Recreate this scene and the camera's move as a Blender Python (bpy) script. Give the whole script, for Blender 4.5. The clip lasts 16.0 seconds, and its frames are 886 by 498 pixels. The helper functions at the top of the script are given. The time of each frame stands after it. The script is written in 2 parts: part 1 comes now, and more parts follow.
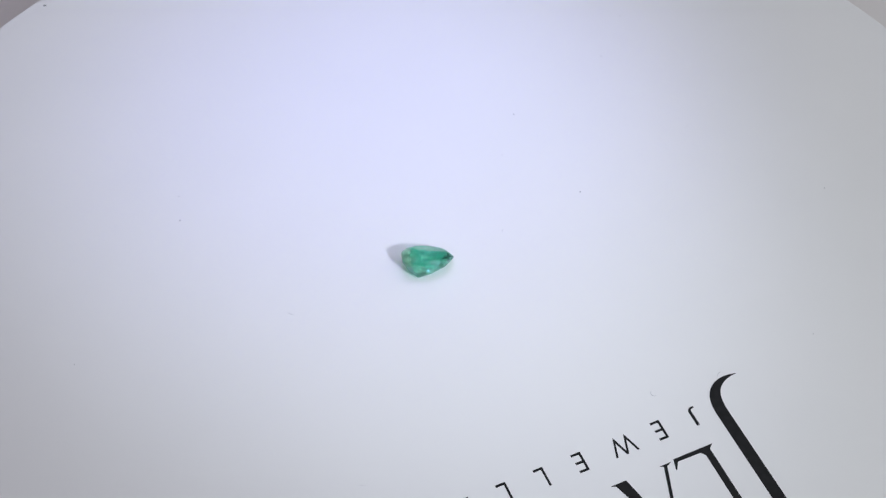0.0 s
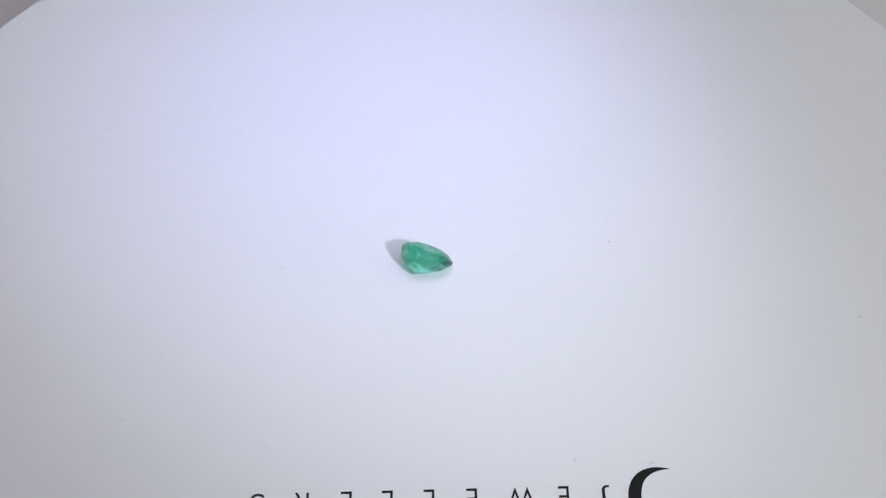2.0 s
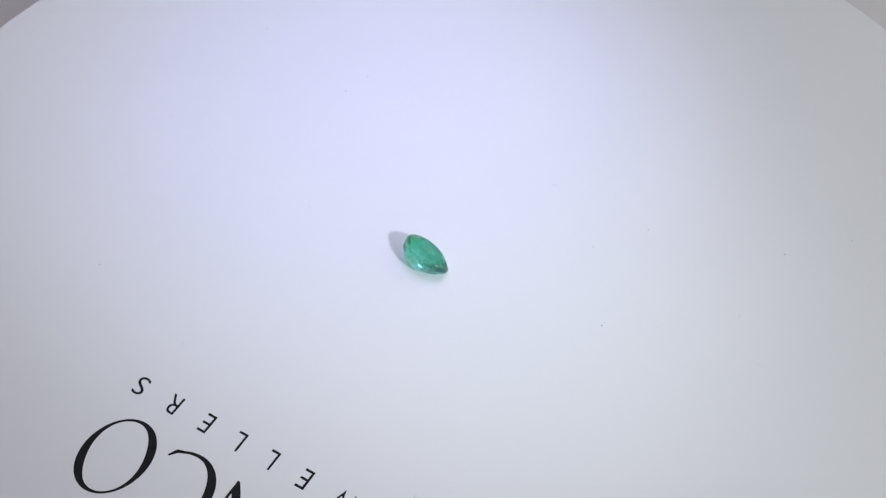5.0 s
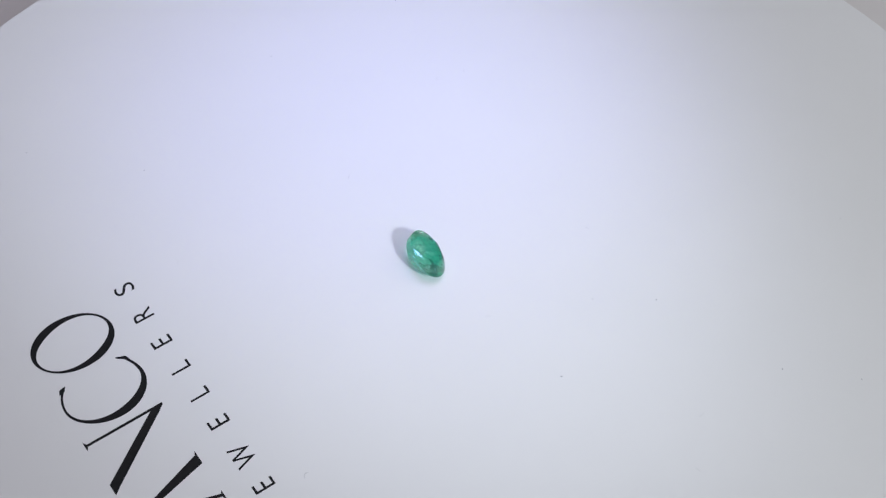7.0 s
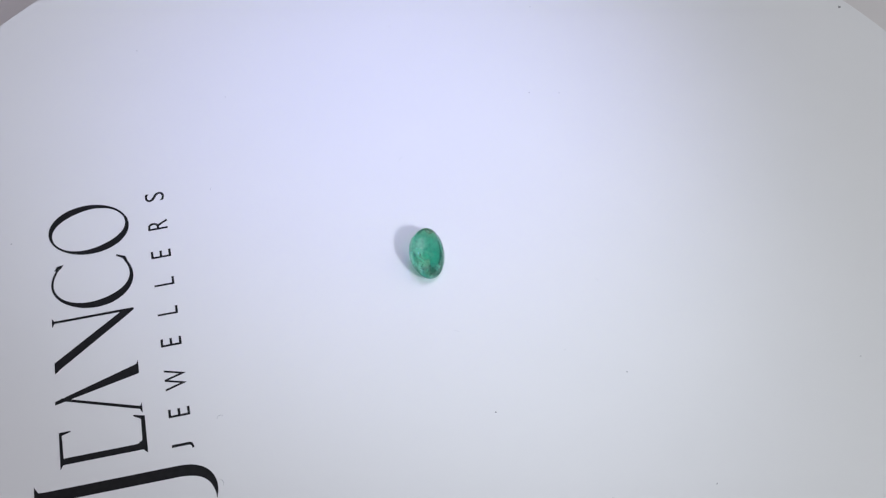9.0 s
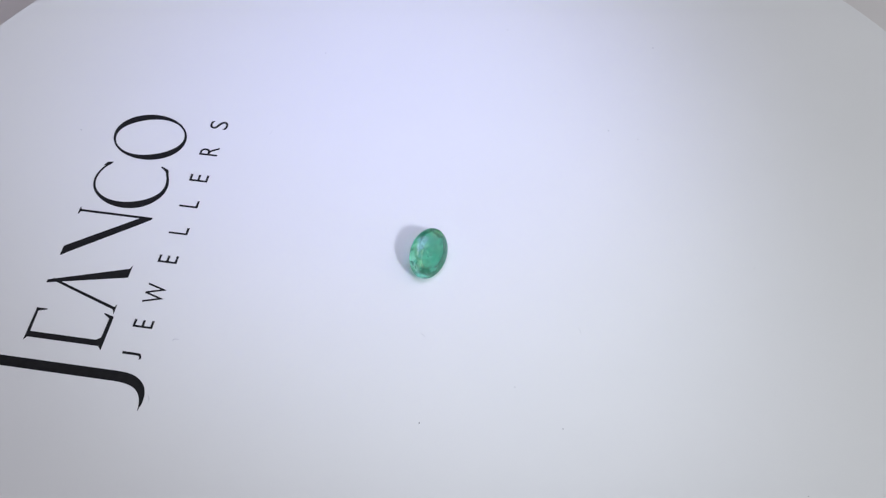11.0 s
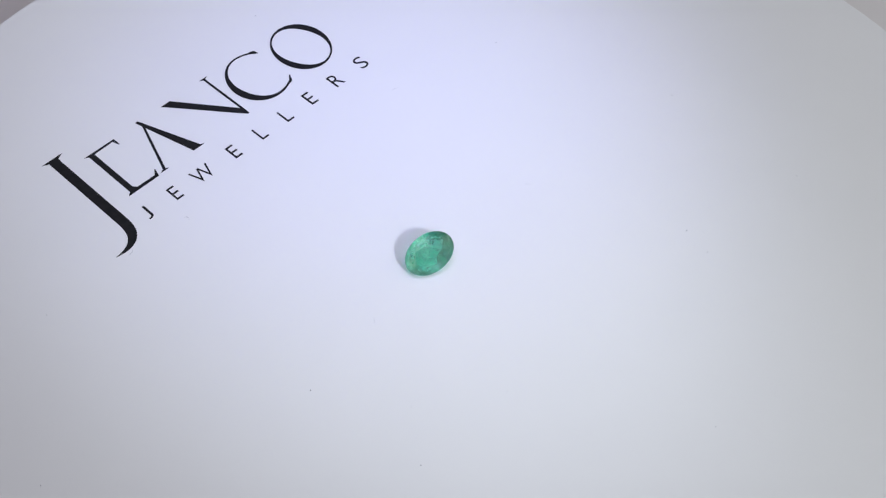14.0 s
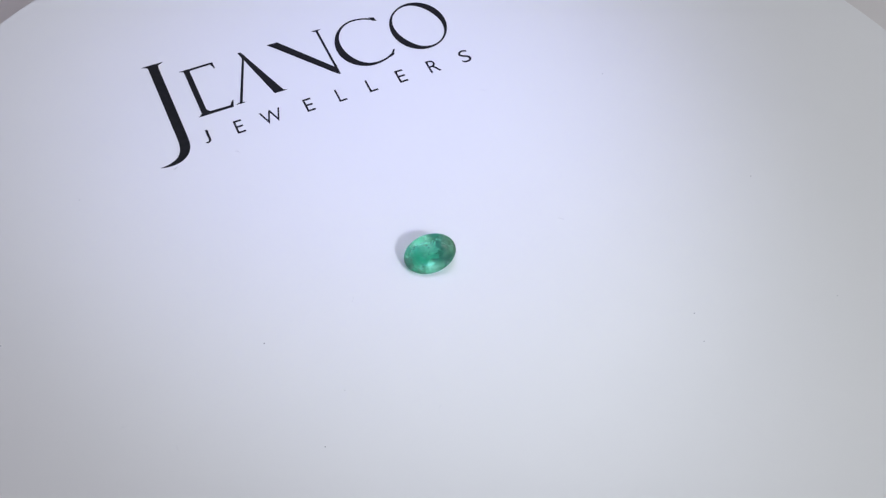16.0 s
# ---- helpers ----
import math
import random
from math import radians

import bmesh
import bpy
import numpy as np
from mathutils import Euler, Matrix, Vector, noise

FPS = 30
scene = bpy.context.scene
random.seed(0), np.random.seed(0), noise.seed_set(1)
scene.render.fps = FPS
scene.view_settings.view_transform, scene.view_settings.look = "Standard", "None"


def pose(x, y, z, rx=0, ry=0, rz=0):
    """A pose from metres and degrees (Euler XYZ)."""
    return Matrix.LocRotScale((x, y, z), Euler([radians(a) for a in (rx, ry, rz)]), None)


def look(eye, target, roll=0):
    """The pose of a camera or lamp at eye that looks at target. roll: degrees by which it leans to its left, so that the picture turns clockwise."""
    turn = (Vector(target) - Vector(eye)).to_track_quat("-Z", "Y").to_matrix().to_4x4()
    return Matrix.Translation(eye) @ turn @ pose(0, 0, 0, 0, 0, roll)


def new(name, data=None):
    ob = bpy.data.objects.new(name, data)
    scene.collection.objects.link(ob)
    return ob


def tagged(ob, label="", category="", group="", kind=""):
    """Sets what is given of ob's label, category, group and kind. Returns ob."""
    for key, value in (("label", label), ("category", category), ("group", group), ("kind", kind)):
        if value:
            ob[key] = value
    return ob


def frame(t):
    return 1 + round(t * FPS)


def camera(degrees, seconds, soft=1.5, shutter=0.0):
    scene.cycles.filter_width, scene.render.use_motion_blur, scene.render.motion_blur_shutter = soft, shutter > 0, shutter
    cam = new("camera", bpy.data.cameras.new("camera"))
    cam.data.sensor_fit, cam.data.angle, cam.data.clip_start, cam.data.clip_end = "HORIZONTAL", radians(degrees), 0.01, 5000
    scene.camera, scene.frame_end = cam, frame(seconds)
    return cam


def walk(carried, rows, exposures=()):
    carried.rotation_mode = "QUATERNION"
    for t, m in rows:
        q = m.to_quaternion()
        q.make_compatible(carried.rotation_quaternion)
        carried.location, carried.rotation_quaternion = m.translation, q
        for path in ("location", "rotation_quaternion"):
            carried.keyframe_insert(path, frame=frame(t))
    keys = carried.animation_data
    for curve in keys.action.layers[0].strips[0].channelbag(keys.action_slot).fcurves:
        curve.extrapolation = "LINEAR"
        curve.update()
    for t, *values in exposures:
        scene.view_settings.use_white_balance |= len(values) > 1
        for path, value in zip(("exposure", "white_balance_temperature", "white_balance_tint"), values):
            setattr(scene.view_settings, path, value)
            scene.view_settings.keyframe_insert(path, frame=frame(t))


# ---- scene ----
# ---- camera: stands still over the turntable ----
cam = camera(37.0, 16.0, soft=1.25)
EYE = Vector((0.00229, -0.13064, 0.168))
TILT = radians(51.465)
STAND = look(EYE, EYE + Vector((0, math.cos(TILT), -math.sin(TILT))), -1.603)
walk(cam, [(0.0, STAND), (16.0, STAND)])

# ---- light: one cool spot lamp, three unseen fills added, a dim room ----
world = bpy.data.worlds.new("room_air")
world.use_nodes = True
world.node_tree.nodes["Background"].inputs[0].default_value = (0.5, 0.5, 0.52, 1)
world.node_tree.nodes["Background"].inputs[1].default_value = 0.05
scene.world = world


def lamp(name, kind, power, colour, eye, target):
    data = bpy.data.lights.new(name, kind)
    data.energy, data.color = power, colour
    ob = new(name, data)
    ob.matrix_world = look(eye, target)
    return ob


spot = lamp("spot_lamp", "SPOT", 4.92, (0.753, 0.829, 1), (0.1767, -0.2639, 0.269), (-0.01916, 0.03645, 0))
spot.data.spot_size, spot.data.spot_blend, spot.data.shadow_soft_size = radians(21.48), 1.0, 0.017
# unseen fill added overhead to brighten and blue the middle of the platter
beam = lamp("beam_fill", "SPOT", 0.90, (0.31, 0.33, 1), (0.0023, 0.0281, 0.2482), (-0.0065, 0.0425, 0))
beam.data.spot_size, beam.data.spot_blend, beam.data.shadow_soft_size = radians(28.61), 1.0, 0.03
# wide unseen area light, added as fill for the even brightness of the platter
soft = lamp("soft_fill", "AREA", 1.28, (0.87, 0.985, 0.90), (0.2519, -0.1042, 0.3179), (0.2519, -0.1041, 0))
soft.data.shape, soft.data.size, soft.data.size_y = "RECTANGLE", 0.630, 0.630
# added ambient fill under the ceiling; violet tint fitted, no real fitting there
ambient = lamp("ambient_fill", "AREA", 5.5, (0.825, 0.64, 1), (0.0, 0.0, 1.66), (0.0, 0.0001, 0))
ambient.data.shape, ambient.data.size, ambient.data.size_y = "RECTANGLE", 1.2, 1.2


# ---- materials ----
class Nodes:
    """A node material with its principled shader and a noise helper."""

    def __init__(self, name):
        self.m = bpy.data.materials.new(name)
        self.m.use_nodes = True
        self.t = self.m.node_tree
        self.bsdf = self.t.nodes["Principled BSDF"]
        self.out = self.t.nodes["Material Output"]
        self.where = self.add("ShaderNodeTexCoord").outputs["Object"]

    def add(self, kind, **values):
        n = self.t.nodes.new(kind)
        for k, v in values.items():
            n.inputs[k.replace("_", " ")].default_value = v
        return n

    def link(self, a, b):
        self.t.links.new(a, b)

    def noise(self, scale, detail=3.0, rough=0.5):
        n = self.add("ShaderNodeTexNoise", Scale=scale, Detail=detail, Roughness=rough)
        self.link(self.where, n.inputs["Vector"])
        return n.outputs["Fac"]

    def ramp(self, fac, stops):
        n = self.add("ShaderNodeValToRGB")
        e = n.color_ramp.elements
        for i, (at, colour) in enumerate(stops):
            s = e[i] if i < 2 else e.new(at)
            s.position, s.color = at, (*colour, 1)
        self.link(fac, n.inputs[0])
        return n.outputs[0]

    def bump(self, fac, strength, distance):
        n = self.add("ShaderNodeBump", Strength=strength, Distance=distance)
        self.link(fac, n.inputs["Height"])
        self.link(n.outputs[0], self.bsdf.inputs["Normal"])


def painted(name, dark, light, rough, scale, grain, depth, spec=0.5):
    k = Nodes(name)
    k.link(k.ramp(k.noise(scale, 4), [(0.3, dark), (0.7, light)]), k.bsdf.inputs["Base Color"])
    k.bsdf.inputs["Roughness"].default_value = rough
    k.bsdf.inputs["Specular IOR Level"].default_value = spec
    k.bump(k.noise(grain, 3), 0.35, depth)
    return k.m


white_coat = painted("white_satin_coat", (0.795, 0.797, 0.80), (0.81, 0.81, 0.812), 0.42, 45, 2600, 0.00002, 0.35)
grey_plastic = painted("grey_plastic", (0.20, 0.20, 0.21), (0.24, 0.24, 0.25), 0.5, 60, 3000, 0.00003)
black_ink = painted("black_print", (0.010, 0.010, 0.011), (0.016, 0.016, 0.017), 0.6, 900, 5000, 0.00001, 0.15)
table_top = painted("pale_laminate", (0.69, 0.665, 0.65), (0.76, 0.735, 0.72), 0.5, 14, 900, 0.00005)
wall_paint = painted("wall_paint", (0.52, 0.51, 0.50), (0.58, 0.57, 0.56), 0.8, 3, 300, 0.0002)
dust_dark = painted("dark_dust", (0.03, 0.03, 0.035), (0.10, 0.10, 0.11), 0.9, 4000, 9000, 0.00001)
dust_grey = painted("grey_dust", (0.20, 0.20, 0.21), (0.32, 0.32, 0.33), 0.9, 4000, 9000, 0.00001)
dust_pale = painted("grey_lint", (0.40, 0.40, 0.42), (0.54, 0.54, 0.56), 0.9, 3000, 9000, 0.00001)


def emerald_stone():
    """Cloudy green crystal: clear refraction tinted green, milky veils, some light straight through, and a brown-tinged end."""
    k = Nodes("emerald_crystal")
    split = k.add("ShaderNodeSeparateXYZ")
    k.link(k.where, split.inputs[0])
    patch = k.add("ShaderNodeMath")
    patch.operation = "MULTIPLY_ADD"
    k.link(k.noise(700, 3), patch.inputs[0])
    patch.inputs[1].default_value = 0.0016
    k.link(split.outputs["X"], patch.inputs[2])
    end = k.add("ShaderNodeMapRange", From_Min=0.0031, From_Max=0.0048, To_Min=0.0, To_Max=0.75)
    k.link(patch.outputs[0], end.inputs["Value"])

    def stained(green, brown):
        tint = k.add("ShaderNodeMix")
        tint.data_type = "RGBA"
        k.link(end.outputs[0], tint.inputs[0])
        k.link(green, tint.inputs[6])
        tint.inputs[7].default_value = (*brown, 1)
        return tint.outputs[2]

    zone = k.ramp(k.noise(600, 5, 0.6), [(0.38, (0.11, 0.76, 0.52)), (0.62, (0.43, 0.94, 0.80))])
    k.link(stained(zone, (0.52, 0.46, 0.18)), k.bsdf.inputs["Base Color"])
    k.bsdf.inputs["Roughness"].default_value = 0.008
    k.bsdf.inputs["IOR"].default_value = 1.58
    k.bsdf.inputs["Transmission Weight"].default_value = 1.0
    k.bump(k.noise(900, 4, 0.6), 0.04, 0.00004)
    veil = k.add("ShaderNodeBsdfTranslucent")
    veil.inputs["Color"].default_value = (0.14, 0.72, 0.47, 1)
    milk = k.add("ShaderNodeBsdfDiffuse")
    pale = k.ramp(k.noise(2400, 6, 0.7), [(0.35, (0.07, 0.56, 0.34)), (0.65, (0.30, 0.76, 0.58))])
    k.link(stained(pale, (0.38, 0.34, 0.14)), milk.inputs["Color"])
    cloud = k.add("ShaderNodeMixShader")
    k.link(veil.outputs[0], cloud.inputs[1])
    k.link(milk.outputs[0], cloud.inputs[2])
    amount = k.add("ShaderNodeMapRange", From_Min=0.38, From_Max=0.66, To_Min=0.02, To_Max=0.42)
    k.link(k.noise(1300, 7, 0.72), amount.inputs["Value"])
    deep = k.add("ShaderNodeMapRange", From_Min=-0.0012, From_Max=0.0002, To_Min=1.0, To_Max=0.10)   # the cloud sits in the pavilion
    k.link(split.outputs["Z"], deep.inputs["Value"])
    cloudy = k.add("ShaderNodeMath")
    cloudy.operation = "MULTIPLY"
    k.link(amount.outputs[0], cloudy.inputs[0])
    k.link(deep.outputs[0], cloudy.inputs[1])
    mix = k.add("ShaderNodeMixShader")
    k.link(cloudy.outputs[0], mix.inputs[0])
    k.link(k.bsdf.outputs[0], mix.inputs[1])
    k.link(cloud.outputs[0], mix.inputs[2])
    clear = k.add("ShaderNodeBsdfTransparent")
    clear.inputs["Color"].default_value = (0.50, 0.90, 0.80, 1)
    whole = k.add("ShaderNodeMixShader", Fac=0.12)
    k.link(mix.outputs[0], whole.inputs[1])
    k.link(clear.outputs[0], whole.inputs[2])
    k.link(whole.outputs[0], k.out.inputs["Surface"])
    return k.m


emerald = emerald_stone()
crack_face = painted("healed_crack", (0.55, 0.88, 0.75), (0.85, 0.97, 0.92), 0.12, 3000, 9000, 0.00001, 0.9)
crack_face.node_tree.nodes["Principled BSDF"].inputs["Metallic"].default_value = 0.15


# ---- mesh helpers ----
def mesh_of(bm, name, material, smooth=False):
    me = bpy.data.meshes.new(name)
    bm.normal_update()
    bm.to_mesh(me)
    bm.free()
    me.materials.append(material)
    for f in me.polygons:
        f.use_smooth = smooth
    return me


def part(name, bm, material, parent, label="", smooth=False):
    ob = new(name, mesh_of(bm, name, material, smooth))
    ob.parent = parent
    if label:
        tagged(ob, label)
    return ob


def lathe(profile, steps=192):
    """A turned solid from (radius, height) pairs, top centre to bottom centre."""
    bm = bmesh.new()
    rings = []
    for r, z in profile:
        if r == 0:
            rings.append([bm.verts.new((0, 0, z))])
        else:
            rings.append([bm.verts.new((r * math.cos(a), r * math.sin(a), z)) for a in (2 * math.pi * i / steps for i in range(steps))])
    for a, b in zip(rings, rings[1:]):
        for i in range(steps):
            j = (i + 1) % steps
            if len(a) == 1:
                bm.faces.new((a[0], b[i], b[j]))
            elif len(b) == 1:
                bm.faces.new((a[j], a[i], b[0]))
            else:
                bm.faces.new((a[i], b[i], b[j], a[j]))
    bmesh.ops.recalc_face_normals(bm, faces=bm.faces)
    return bm


def box(x0, y0, z0, x1, y1, z1, bevel=0.0):
    bm = bmesh.new()
    bmesh.ops.create_cube(bm, size=1, matrix=Matrix.LocRotScale(((x0 + x1) / 2, (y0 + y1) / 2, (z0 + z1) / 2), None, (x1 - x0, y1 - y0, z1 - z0)))
    if bevel:
        bmesh.ops.bevel(bm, geom=bm.edges[:], offset=bevel, segments=3, affect="EDGES")
    return bm


# ---- the place: a table in a plain room ----
TABLE = -0.030


def room():
    for name, b in (("wall_north", (-1.6, 1.5, -0.78, 1.6, 1.6, 1.7)), ("wall_south", (-1.6, -1.6, -0.78, 1.6, -1.5, 1.7)),
                    ("wall_east", (1.5, -1.5, -0.78, 1.6, 1.5, 1.7)), ("wall_west", (-1.6, -1.5, -0.78, -1.5, 1.5, 1.7)),
                    ("floor", (-1.6, -1.6, -0.86, 1.6, 1.6, -0.78)), ("ceiling", (-1.6, -1.6, 1.7, 1.6, 1.6, 1.78))):
        tagged(new(name, mesh_of(box(*b), name, wall_paint)), "plain matt pale grey painted " + name.split("_")[0], name.split("_")[0], kind="structure")
    top = tagged(new("table"), "pale warm grey laminate table under the turntable", "table")
    top.location = (0, 0, TABLE)
    part("tabletop", box(-0.7, -0.5, -0.03, 0.7, 0.6, 0, 0.003), table_top, top)
    for x in (-0.64, 0.64):
        for y in (-0.44, 0.54):
            part("leg", box(x - 0.025, y - 0.025, -0.75, x + 0.025, y + 0.025, -0.03, 0.003), table_top, top)


room()

# ---- the turntable with its printed lettering ----
RADIUS = 0.1005
turntable = tagged(new("turntable"), "round white satin display turntable with black printed lettering, turning slowly", "turntable")
platter = part("platter", lathe([(0, 0), (0.05, 0), (RADIUS - 0.0005, 0), (RADIUS - 0.00025, -0.00007), (RADIUS - 0.00007, -0.00025), (RADIUS, -0.0005), (RADIUS, -0.007), (RADIUS - 0.001, -0.008), (0, -0.008)]), white_coat, turntable, "flat white satin disc")
platter.location = (-0.00044, 0.00006, 0)
part("base", lathe([(0, -0.0082), (0.078, -0.0082), (0.080, -0.0095), (0.084, -0.0285), (0.083, TABLE), (0, TABLE)]), white_coat, turntable, "low white drum foot")

INK = 0.00005          # thickness of the print
PRINT = pose(-0.040300, 0.019375, 0, 0, 0, 39.0) @ Matrix.Diagonal((0.965, 0.965, 1, 1))   # baseline of the small word


def slab(outline):
    """A thin printed patch from an outline in millimetres on the print's own plane."""
    bm = bmesh.new()
    low = [bm.verts.new(PRINT @ Vector((x / 1000, y / 1000, -INK))) for x, y in outline]
    high = [bm.verts.new(PRINT @ Vector((x / 1000, y / 1000, INK))) for x, y in outline]
    n = len(outline)
    for i in range(n):
        bm.faces.new((low[i], low[(i + 1) % n], high[(i + 1) % n], high[i]))
    top = bm.faces.new(high)
    top.normal_update()
    bmesh.ops.triangulate(bm, faces=[top])
    bmesh.ops.recalc_face_normals(bm, faces=bm.faces)
    return bm


def joined(*pieces):
    bm = pieces[0]
    for i, other in enumerate(pieces[1:], 1):
        bmesh.ops.translate(other, verts=other.verts[:], vec=(0, 0, 0.00001 * i))
        me = bpy.data.meshes.new("piece")
        other.to_mesh(me)
        other.free()
        bm.from_mesh(me)
        bpy.data.meshes.remove(me)
    return bm


def ribbon(path, width):
    """A band along path(s), s from 0 to 1, of width(s) millimetres."""
    left, right = [], []
    steps = 72
    for i in range(steps + 1):
        s = i / steps
        p, q = Vector(path(max(s - 0.004, 0))), Vector(path(min(s + 0.004, 1)))
        d = (q - p).normalized()
        c, w = Vector(path(s)), width(s) / 2
        left.append((c.x - d.y * w, c.y + d.x * w))
        right.append((c.x + d.y * w, c.y - d.x * w))
    return slab(left + right[::-1])


def bar(a, b, wa, wb=None):
    """A straight bar with ends cut level with the line of print."""
    wb = wa if wb is None else wb
    return slab([(a[0] - wa / 2, a[1]), (b[0] - wb / 2, b[1]), (b[0] + wb / 2, b[1]), (a[0] + wa / 2, a[1])])


def foot(u, v, w, up, rise=0.32):
    """A fine pointed foot across the end of a bar."""
    return slab([(u - w / 2, v), (u - w * 0.18, v + up * rise), (u + w * 0.18, v + up * rise), (u + w / 2, v)])


def printed_marks():
    """The large emblem line: a hook, a bracket, two chevrons, a crescent and a ring."""

    def hook_path(s):
        if s < 0.62:
            return (-9.63, 23.2 - (23.2 - 3.4) * s / 0.62)
        a = (s - 0.62) / 0.38 * 1.72
        return (-9.63 - 4.6 * (1 - math.cos(a)) ** 1.35, 3.4 - 5.95 * math.sin(a))

    def hook_width(s):
        return 1.9 if s < 0.7 else 1.9 * max(0.06, 1 - ((s - 0.7) / 0.3) ** 1.7)

    marks = [("hook_mark", joined(ribbon(hook_path, hook_width), slab([(-11.75, 23.85), (-10.5, 23.25), (-10.58, 22.4), (-8.68, 22.4), (-8.6, 23.25), (-7.45, 23.85)])))]
    marks.append(("bracket_mark", joined(
        bar((-4.1, 7.3), (-4.1, 19.6), 1.1), slab([(-5.4, 19.85), (-4.4, 19.3), (0.55, 19.45), (0.95, 18.1), (1.12, 18.1), (1.1, 19.85)]),
        slab([(-5.4, 6.82), (1.25, 6.82), (1.75, 8.55), (1.55, 8.55), (0.8, 7.42), (-3.0, 7.5), (-3.55, 8.2), (-4.6, 7.5)]))))
    marks.append(("chevron_mark", joined(
        bar((6.55, 20.2), (10.25, 7.1), 0.6, 1.9), bar((7.1, 19.3), (2.78, 7.1), 0.45, 0.55), foot(2.75, 7.05, 1.9, 1), foot(10.6, 7.05, 2.4, 1))))
    marks.append(("slanting_mark", joined(
        slab([(12.05, 20.0), (14.15, 20.0), (22.4, 8.5), (22.4, 6.95), (22.05, 6.95), (21.2, 7.95), (12.95, 18.95)]), bar((22.18, 8.5), (22.18, 20.0), 0.44), foot(22.15, 20.1, 1.85, -1))))

    def crescent(s):
        a = radians(52 + s * 247)
        return (29.68 + 5.2 * math.cos(a) + 0.85 * max(0, math.cos(a)), 13.25 + 6.5 * math.sin(a))

    marks.append(("crescent_mark", joined(
        ribbon(crescent, lambda s: 0.36 + 1.12 * math.exp(-((s - 0.61) / 0.21) ** 2)),
        slab([(33.1, 18.25), (33.9, 17.8), (33.7, 18.9), (32.8, 19.3)]), slab([(32.0, 7.08), (33.45, 7.5), (34.15, 8.95), (33.9, 9.0), (33.1, 8.0), (32.1, 7.4)]))))

    def ring_band():
        bm = bmesh.new()
        n = 96
        lean = Matrix.Rotation(radians(-6), 2)
        rows = []
        for i in range(n):
            a = 2 * math.pi * i / n
            w = 0.36 + 1.05 * abs(math.cos(a - radians(38))) ** 2.2
            c = lean @ Vector((5.5 * math.cos(a), 6.8 * math.sin(a))) + Vector((40.75, 13.2))
            q = lean @ Vector((math.cos(a) / 5.5, math.sin(a) / 6.8)).normalized()
            rows.append([bm.verts.new(PRINT @ Vector((p.x / 1000, p.y / 1000, z))) for p, z in ((c, INK), (c - q * w, INK), (c - q * w, -INK), (c, -INK))])
        for i in range(n):
            a, b = rows[i], rows[(i + 1) % n]
            for j in range(3):
                bm.faces.new((a[j], b[j], b[j + 1], a[j + 1]))
        bmesh.ops.recalc_face_normals(bm, faces=bm.faces)
        return bm

    marks.append(("ring_mark", ring_band()))
    for name, bm in marks:
        part(name, bm, black_ink, turntable, "large black printed " + name.split("_")[0] + " shape")


printed_marks()


def printed_word():
    """The small spaced word, one letter at a time: (letter, left, width) in millimetres, caps 3.2 high."""
    for letter, left, width in (("J", -6.1, 1.15), ("E", -0.1, 1.55), ("W", 4.9, 3.95), ("E", 13.32, 1.6), ("L", 19.6, 1.55), ("L", 25.68, 1.6), ("E", 31.7, 1.6), ("R", 37.98, 2.1), ("S", 44.55, 1.95)):
        data = bpy.data.curves.new("letter", "FONT")
        data.body, data.size, data.offset = letter, 1.0, -0.005
        data.resolution_u = 6
        tmp = new("letter", data)
        me = bpy.data.meshes.new_from_object(tmp.evaluated_get(bpy.context.evaluated_depsgraph_get()))
        bpy.data.objects.remove(tmp)
        bm = bmesh.new()
        bm.from_mesh(me)
        bpy.data.meshes.remove(me)
        xs, ys = [v.co.x for v in bm.verts], [v.co.y for v in bm.verts]
        x0, x1, y0, y1 = min(xs), max(xs), min(ys), max(ys)
        for v in bm.verts:
            v.co = PRINT @ Vector(((left + (v.co.x - x0) / (x1 - x0) * width) / 1000, (-0.06 + (v.co.y - y0) / (y1 - y0) * 3.3) / 1000, INK))
        base = bm.faces[:]
        grown = bmesh.ops.extrude_face_region(bm, geom=base)
        for v in (g for g in grown["geom"] if isinstance(g, bmesh.types.BMVert)):
            v.co.z = -INK
        bmesh.ops.recalc_face_normals(bm, faces=bm.faces)
        part("letter", bm, black_ink, turntable, "small black printed letter " + letter)


printed_word()


# ---- dust and lint lying on the platter ----
def crumb(size, flat=0.4):
    bm = bmesh.new()
    bmesh.ops.create_icosphere(bm, subdivisions=2, radius=size)
    for v in bm.verts:
        k = 1 + 0.5 * noise.noise(v.co * (1.3 / size))
        v.co = Vector((v.co.x * k * 1.2, v.co.y * k * 0.8, max(v.co.z * k * flat, -size * 0.2)))
    return bm


def lint(length, bend, thick):
    """A curled fibre: a thin tube along a bowed line."""
    bm = bmesh.new()
    rings = []
    for i in range(17):
        s = i / 16 - 0.5
        a = s * bend
        x, y = (length / bend * math.sin(a), length / bend * (1 - math.cos(a)))
        r = thick * (1 - 0.5 * abs(2 * s))
        rings.append([bm.verts.new((x - r * math.sin(a) * math.cos(q), y + r * math.cos(a) * math.cos(q), thick * 0.8 + r * math.sin(q))) for q in (radians(60 * j) for j in range(6))])
    for a, b in zip(rings, rings[1:]):
        for j in range(6):
            bm.faces.new((a[j], a[(j + 1) % 6], b[(j + 1) % 6], b[j]))
    bm.faces.new(rings[0][::-1])
    bm.faces.new(rings[-1])
    bmesh.ops.recalc_face_normals(bm, faces=bm.faces)
    return bm


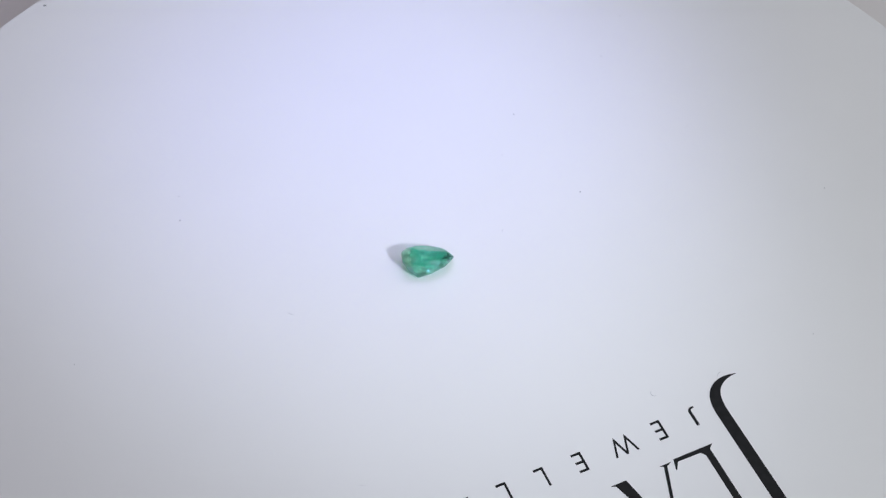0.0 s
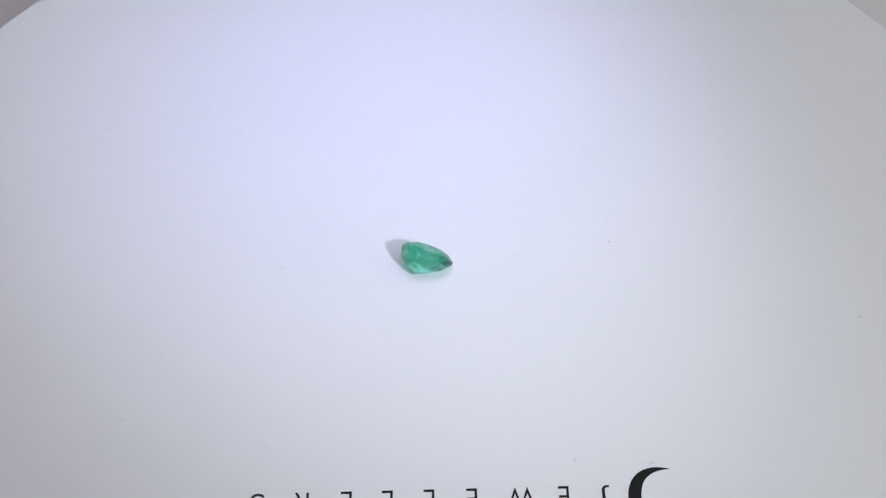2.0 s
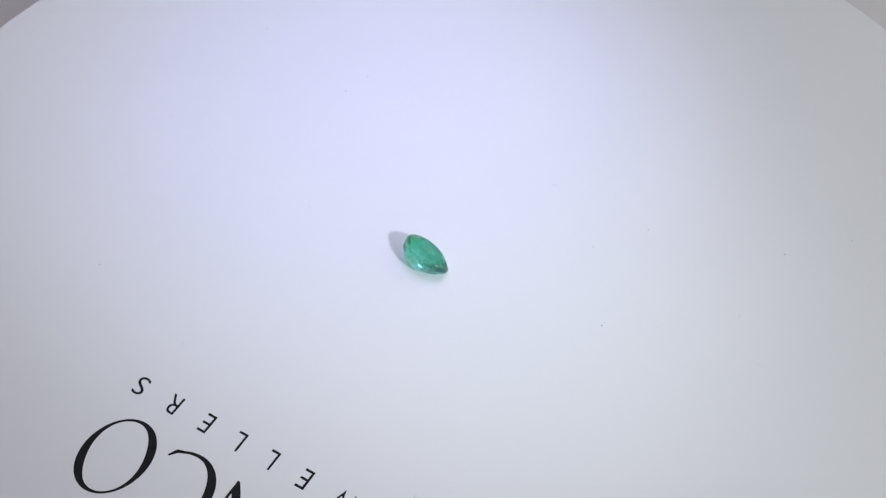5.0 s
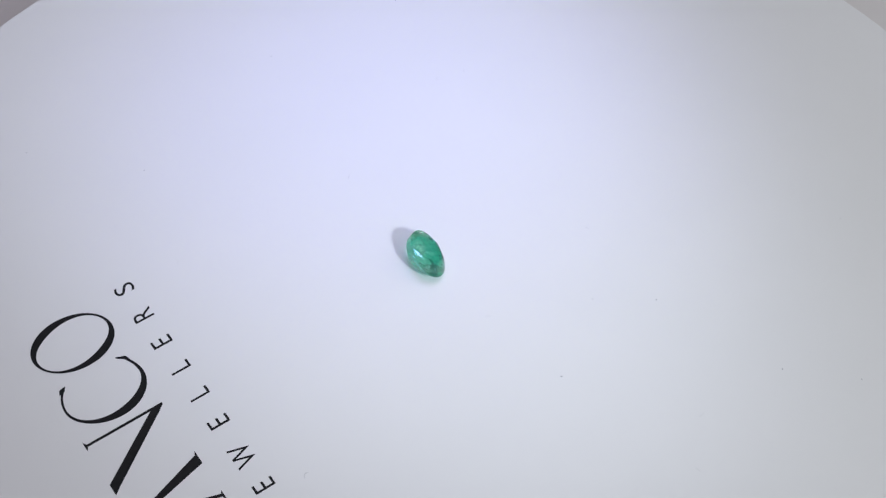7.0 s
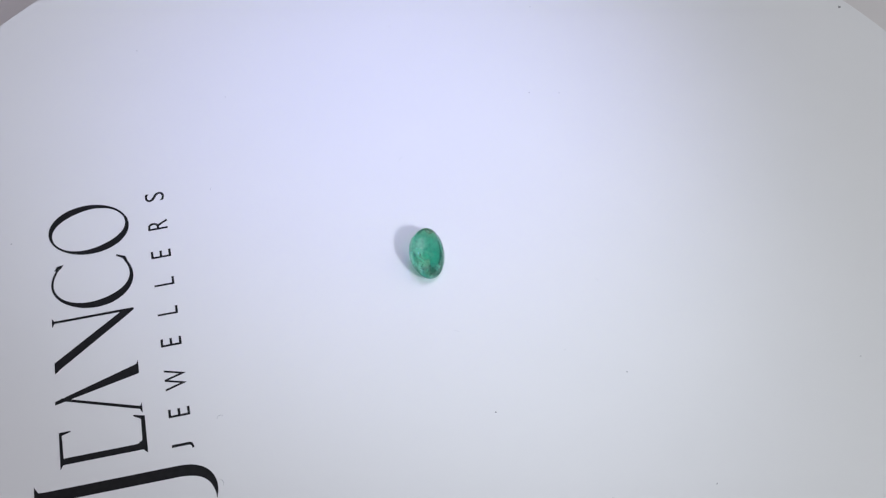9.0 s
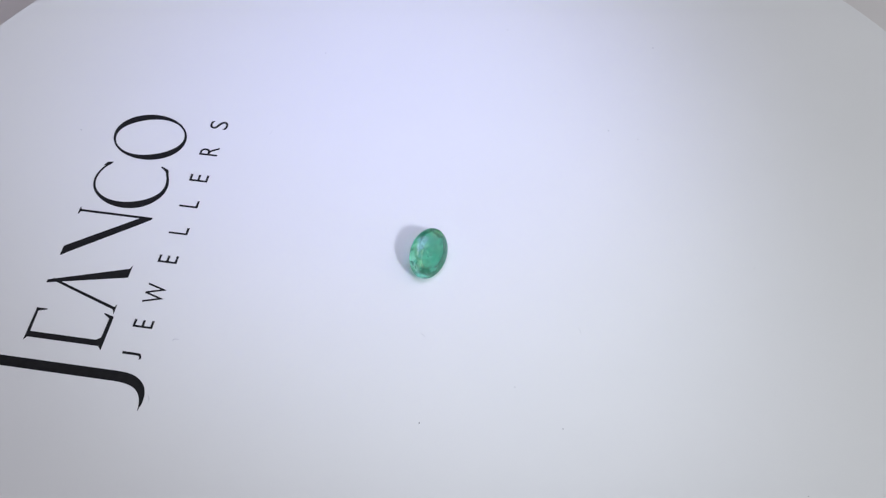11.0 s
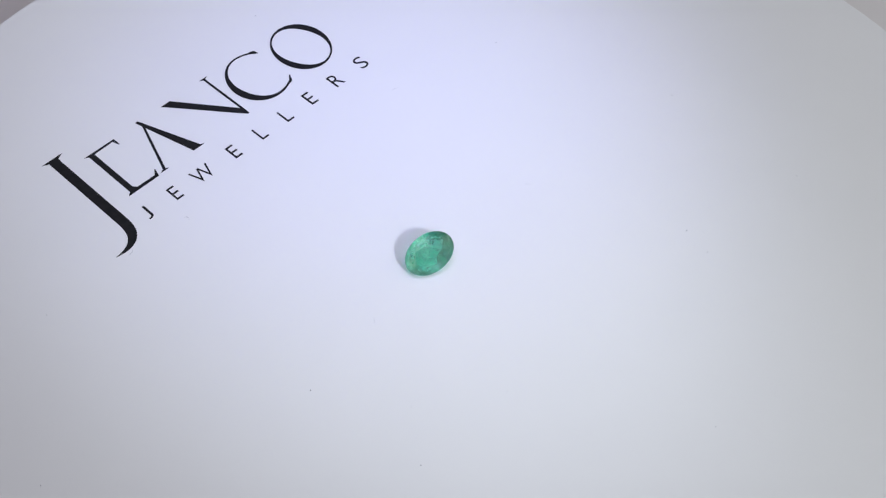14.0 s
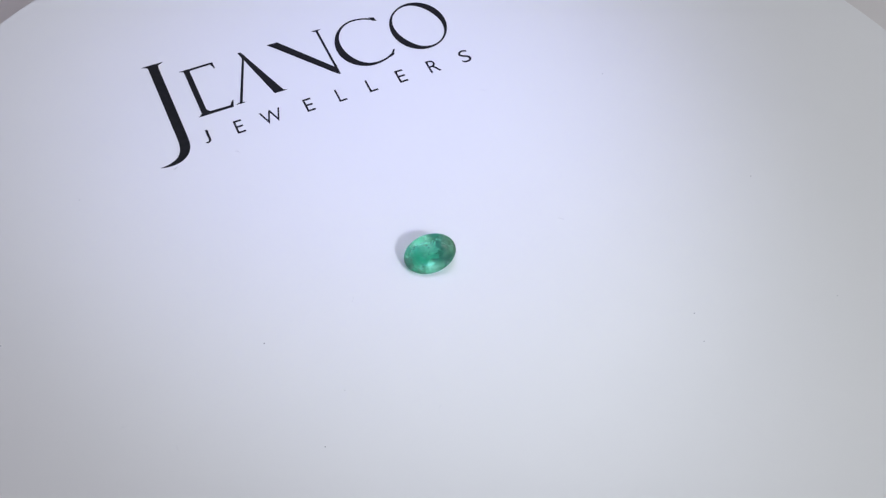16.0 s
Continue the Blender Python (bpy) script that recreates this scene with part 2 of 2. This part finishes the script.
def dust():
    speck = part("dust_speck", crumb(0.00030), dust_grey, turntable, "grey crumb of dirt near the rim")
    speck.location = (0.0884, -0.0420, 0)
    curl = part("lint", lint(0.0013, 2.6, 0.00004), dust_pale, turntable, "curled grey thread of lint")
    curl.matrix_basis = pose(-0.0387, 0.0153, 0, 0, 0, 150)
    smear = part("lint", lint(0.0013, 1.6, 0.00004), dust_pale, turntable, "curled grey thread of lint")
    smear.matrix_basis = pose(-0.0477, 0.0089, 0, 0, 0, 60)
    hairs = ((19.0, 15.4), (9.2, -26.2), (-36.4, -42.1), (-10.0, -10.1), (-27.0, -43.3), (-1.5, 42.0))
    for x, y in hairs:
        h = part("lint", lint(random.uniform(0.0006, 0.0011), random.choice((-1, 1)) * random.uniform(0.4, 1.2), 0.00002), dust_pale, turntable)
        h.matrix_basis = pose(x * 0.000967, y * 0.000967, 0, 0, 0, random.uniform(0, 180))
    grains = ((-5.5, -37.3), (-18.0, -56.3), (-19.3, -68.3), (13.1, -69.1), (18.8, 51.8), (-21.0, -22.0), (-26.7, 65.9), (39.4, -36.5), (44.0, 1.5),
              (65.7, 11.0), (48.8, 33.3), (-62.8, -2.0), (-61.6, -33.4), (-5.8, -27.0), (46.3, -3.5), (22.1, 73.9))
    for i, (x, y) in enumerate(grains):
        g = part("dust_speck", crumb(random.uniform(0.00007, 0.00013)), dust_grey if i % 5 == 0 else dust_pale, turntable)
        g.matrix_basis = pose(x * 0.000967, y * 0.000967, 0, 0, 0, random.uniform(0, 180))


dust()


# ---- the oval cut stone, lying on the side of its pavilion ----
def cut_stone():
    """An oval brilliant cut with its culet off centre, in millimetres; returns the mesh and how it lies."""
    a, b, crown, pavilion, culet = 4.28, 3.10, 1.07, 3.66, Vector((1.20, 0.41, 0))
    pts = []

    def ring(n, r, z, turn=0.0):
        for i in range(n):
            q = 2 * math.pi * (i + turn) / n
            pts.append(Vector((a * r * math.cos(q), b * r * math.sin(q), z)) + culet * max(0, -z / pavilion))

    ring(8, 0.64, crown, 0.0)
    ring(8, 0.80, crown * 0.74, 0.5)
    ring(32, 1.0, 0.12)
    ring(32, 1.0, -0.12)
    ring(16, 0.835, -pavilion * 0.40, 0.5)
    ring(8, 0.45, -pavilion * 0.75, 0.0)
    ring(4, 0.03, -pavilion, 0.0)
    lay = pose(0, 0, 0, 0, 0, 37.81).to_3x3() @ pose(0, 0, 0, 34.16).to_3x3() @ pose(0, 0, 0, 0, -21.17).to_3x3()
    low = min((lay @ p).z for p in pts)
    bm = bmesh.new()
    for p in pts:
        bm.verts.new(p / 1000)
    bmesh.ops.convex_hull(bm, input=bm.verts[:])
    # one wider facet added to the crown, tilted to catch the beam's flash
    slope = Vector((math.sin(radians(28)) * math.cos(radians(80)), math.sin(radians(28)) * math.sin(radians(80)), math.cos(radians(28))))
    bmesh.ops.bisect_plane(bm, geom=bm.verts[:] + bm.edges[:] + bm.faces[:], plane_co=Vector((0.35, 2.05, 0.80)) / 1000, plane_no=slope, clear_outer=True)
    bmesh.ops.holes_fill(bm, edges=[e for e in bm.edges if e.is_boundary], sides=0)
    bmesh.ops.dissolve_limit(bm, angle_limit=radians(2.5), verts=bm.verts[:], edges=bm.edges[:])
    bmesh.ops.bevel(bm, geom=bm.edges[:], offset=0.00003, segments=1, affect="EDGES")
    bmesh.ops.recalc_face_normals(bm, faces=bm.faces)
    return bm, Matrix.Translation((0.000125, 0.000163, -low / 1000)) @ lay.to_4x4()


stone_mesh, STONE_LAY = cut_stone()
gemstone = tagged(new("gemstone"), "oval faceted cloudy green emerald lying tilted on a white turntable", "gemstone")
stone = part("cut_stone", stone_mesh, emerald, gemstone)
stone.matrix_basis = STONE_LAY


def inclusions():
    rng = random.Random(5)
    for i in range(14):
        r, q = 0.62 * math.sqrt(rng.random()), rng.uniform(0, 6.28)
        c = part("inclusion", crumb(rng.uniform(0.00006, 0.00011), 0.8), dust_dark, gemstone, "" if i else "tiny dark inclusions inside the stone")
        c.matrix_basis = STONE_LAY @ pose(0.00447 * r * math.cos(q), 0.00328 * r * math.sin(q), rng.uniform(0.0005, 0.0009))


inclusions()


def fissures():
    """Healed cracks in the stone: thin, jagged, pale flakes at all angles, in drifts."""
    rng = random.Random(11)
    drifts = [(rng.uniform(-0.7, 0.7), rng.uniform(-0.7, 0.7), rng.uniform(-0.4, 0.6), rng.uniform(0, 180)) for _ in range(7)]
    for i in range(49):
        dx, dy, dz, lean = drifts[i % 7]
        x, y = dx * 4.2 + rng.gauss(0, 0.4), dy * 3.0 + rng.gauss(0, 0.35)
        reach = math.hypot(x / 4.2, y / 3.0)
        if reach > 0.72:
            x, y = x * 0.72 / reach, y * 0.72 / reach
        z = max(-0.6, min(0.75 - 0.7 * min(reach, 0.72), dz + rng.gauss(0, 0.25)))
        size = rng.uniform(0.07, 0.26)
        bm = bmesh.new()
        n = 9
        rim = [(size * rng.uniform(0.45, 1.0), 2 * math.pi * j / n) for j in range(n)]
        rows = [[bm.verts.new((r * 1.7 * math.cos(q) / 1000, r * math.sin(q) / 1000, h)) for r, q in rim] for h in (-0.000006, 0.000006)]
        bm.faces.new(rows[0][::-1])
        bm.faces.new(rows[1])
        for j in range(n):
            bm.faces.new((rows[0][j], rows[0][(j + 1) % n], rows[1][(j + 1) % n], rows[1][j]))
        flake = part("fissure", bm, crack_face, gemstone, "" if i else "pale glinting cracks inside the stone")
        flake.matrix_basis = STONE_LAY @ pose(x / 1000, y / 1000, z / 1000, rng.uniform(-70, 70), rng.uniform(-40, 40), lean + rng.uniform(-25, 25))


fissures()


# ---- how the turntable and the stone turn ----
UNEVEN = {0.5: -0.1, 1.0: -0.4, 1.5: -0.1, 2.0: -0.45, 2.5: -0.25, 8.0: -0.15, 8.5: -0.25, 9.0: -0.45, 9.5: -0.35, 10.0: -0.25, 10.5: -0.15, 11.0: -0.1, 11.5: -0.1, 12.0: -0.2, 13.0: -0.25, 14.0: -0.13}    # the drive drags a little, in degrees


def turned(t):
    d = t - 14.5
    return (-11.31 * d if d > 0 else -11.505 * d - 0.0163 * d * d) + UNEVEN.get(t, 0)


def motions():
    rows = [(i * 0.5, pose(0, 0, 0, 0, 0, turned(i * 0.5))) for i in range(33)]
    walk(turntable, rows)
    walk(gemstone, rows)


motions()
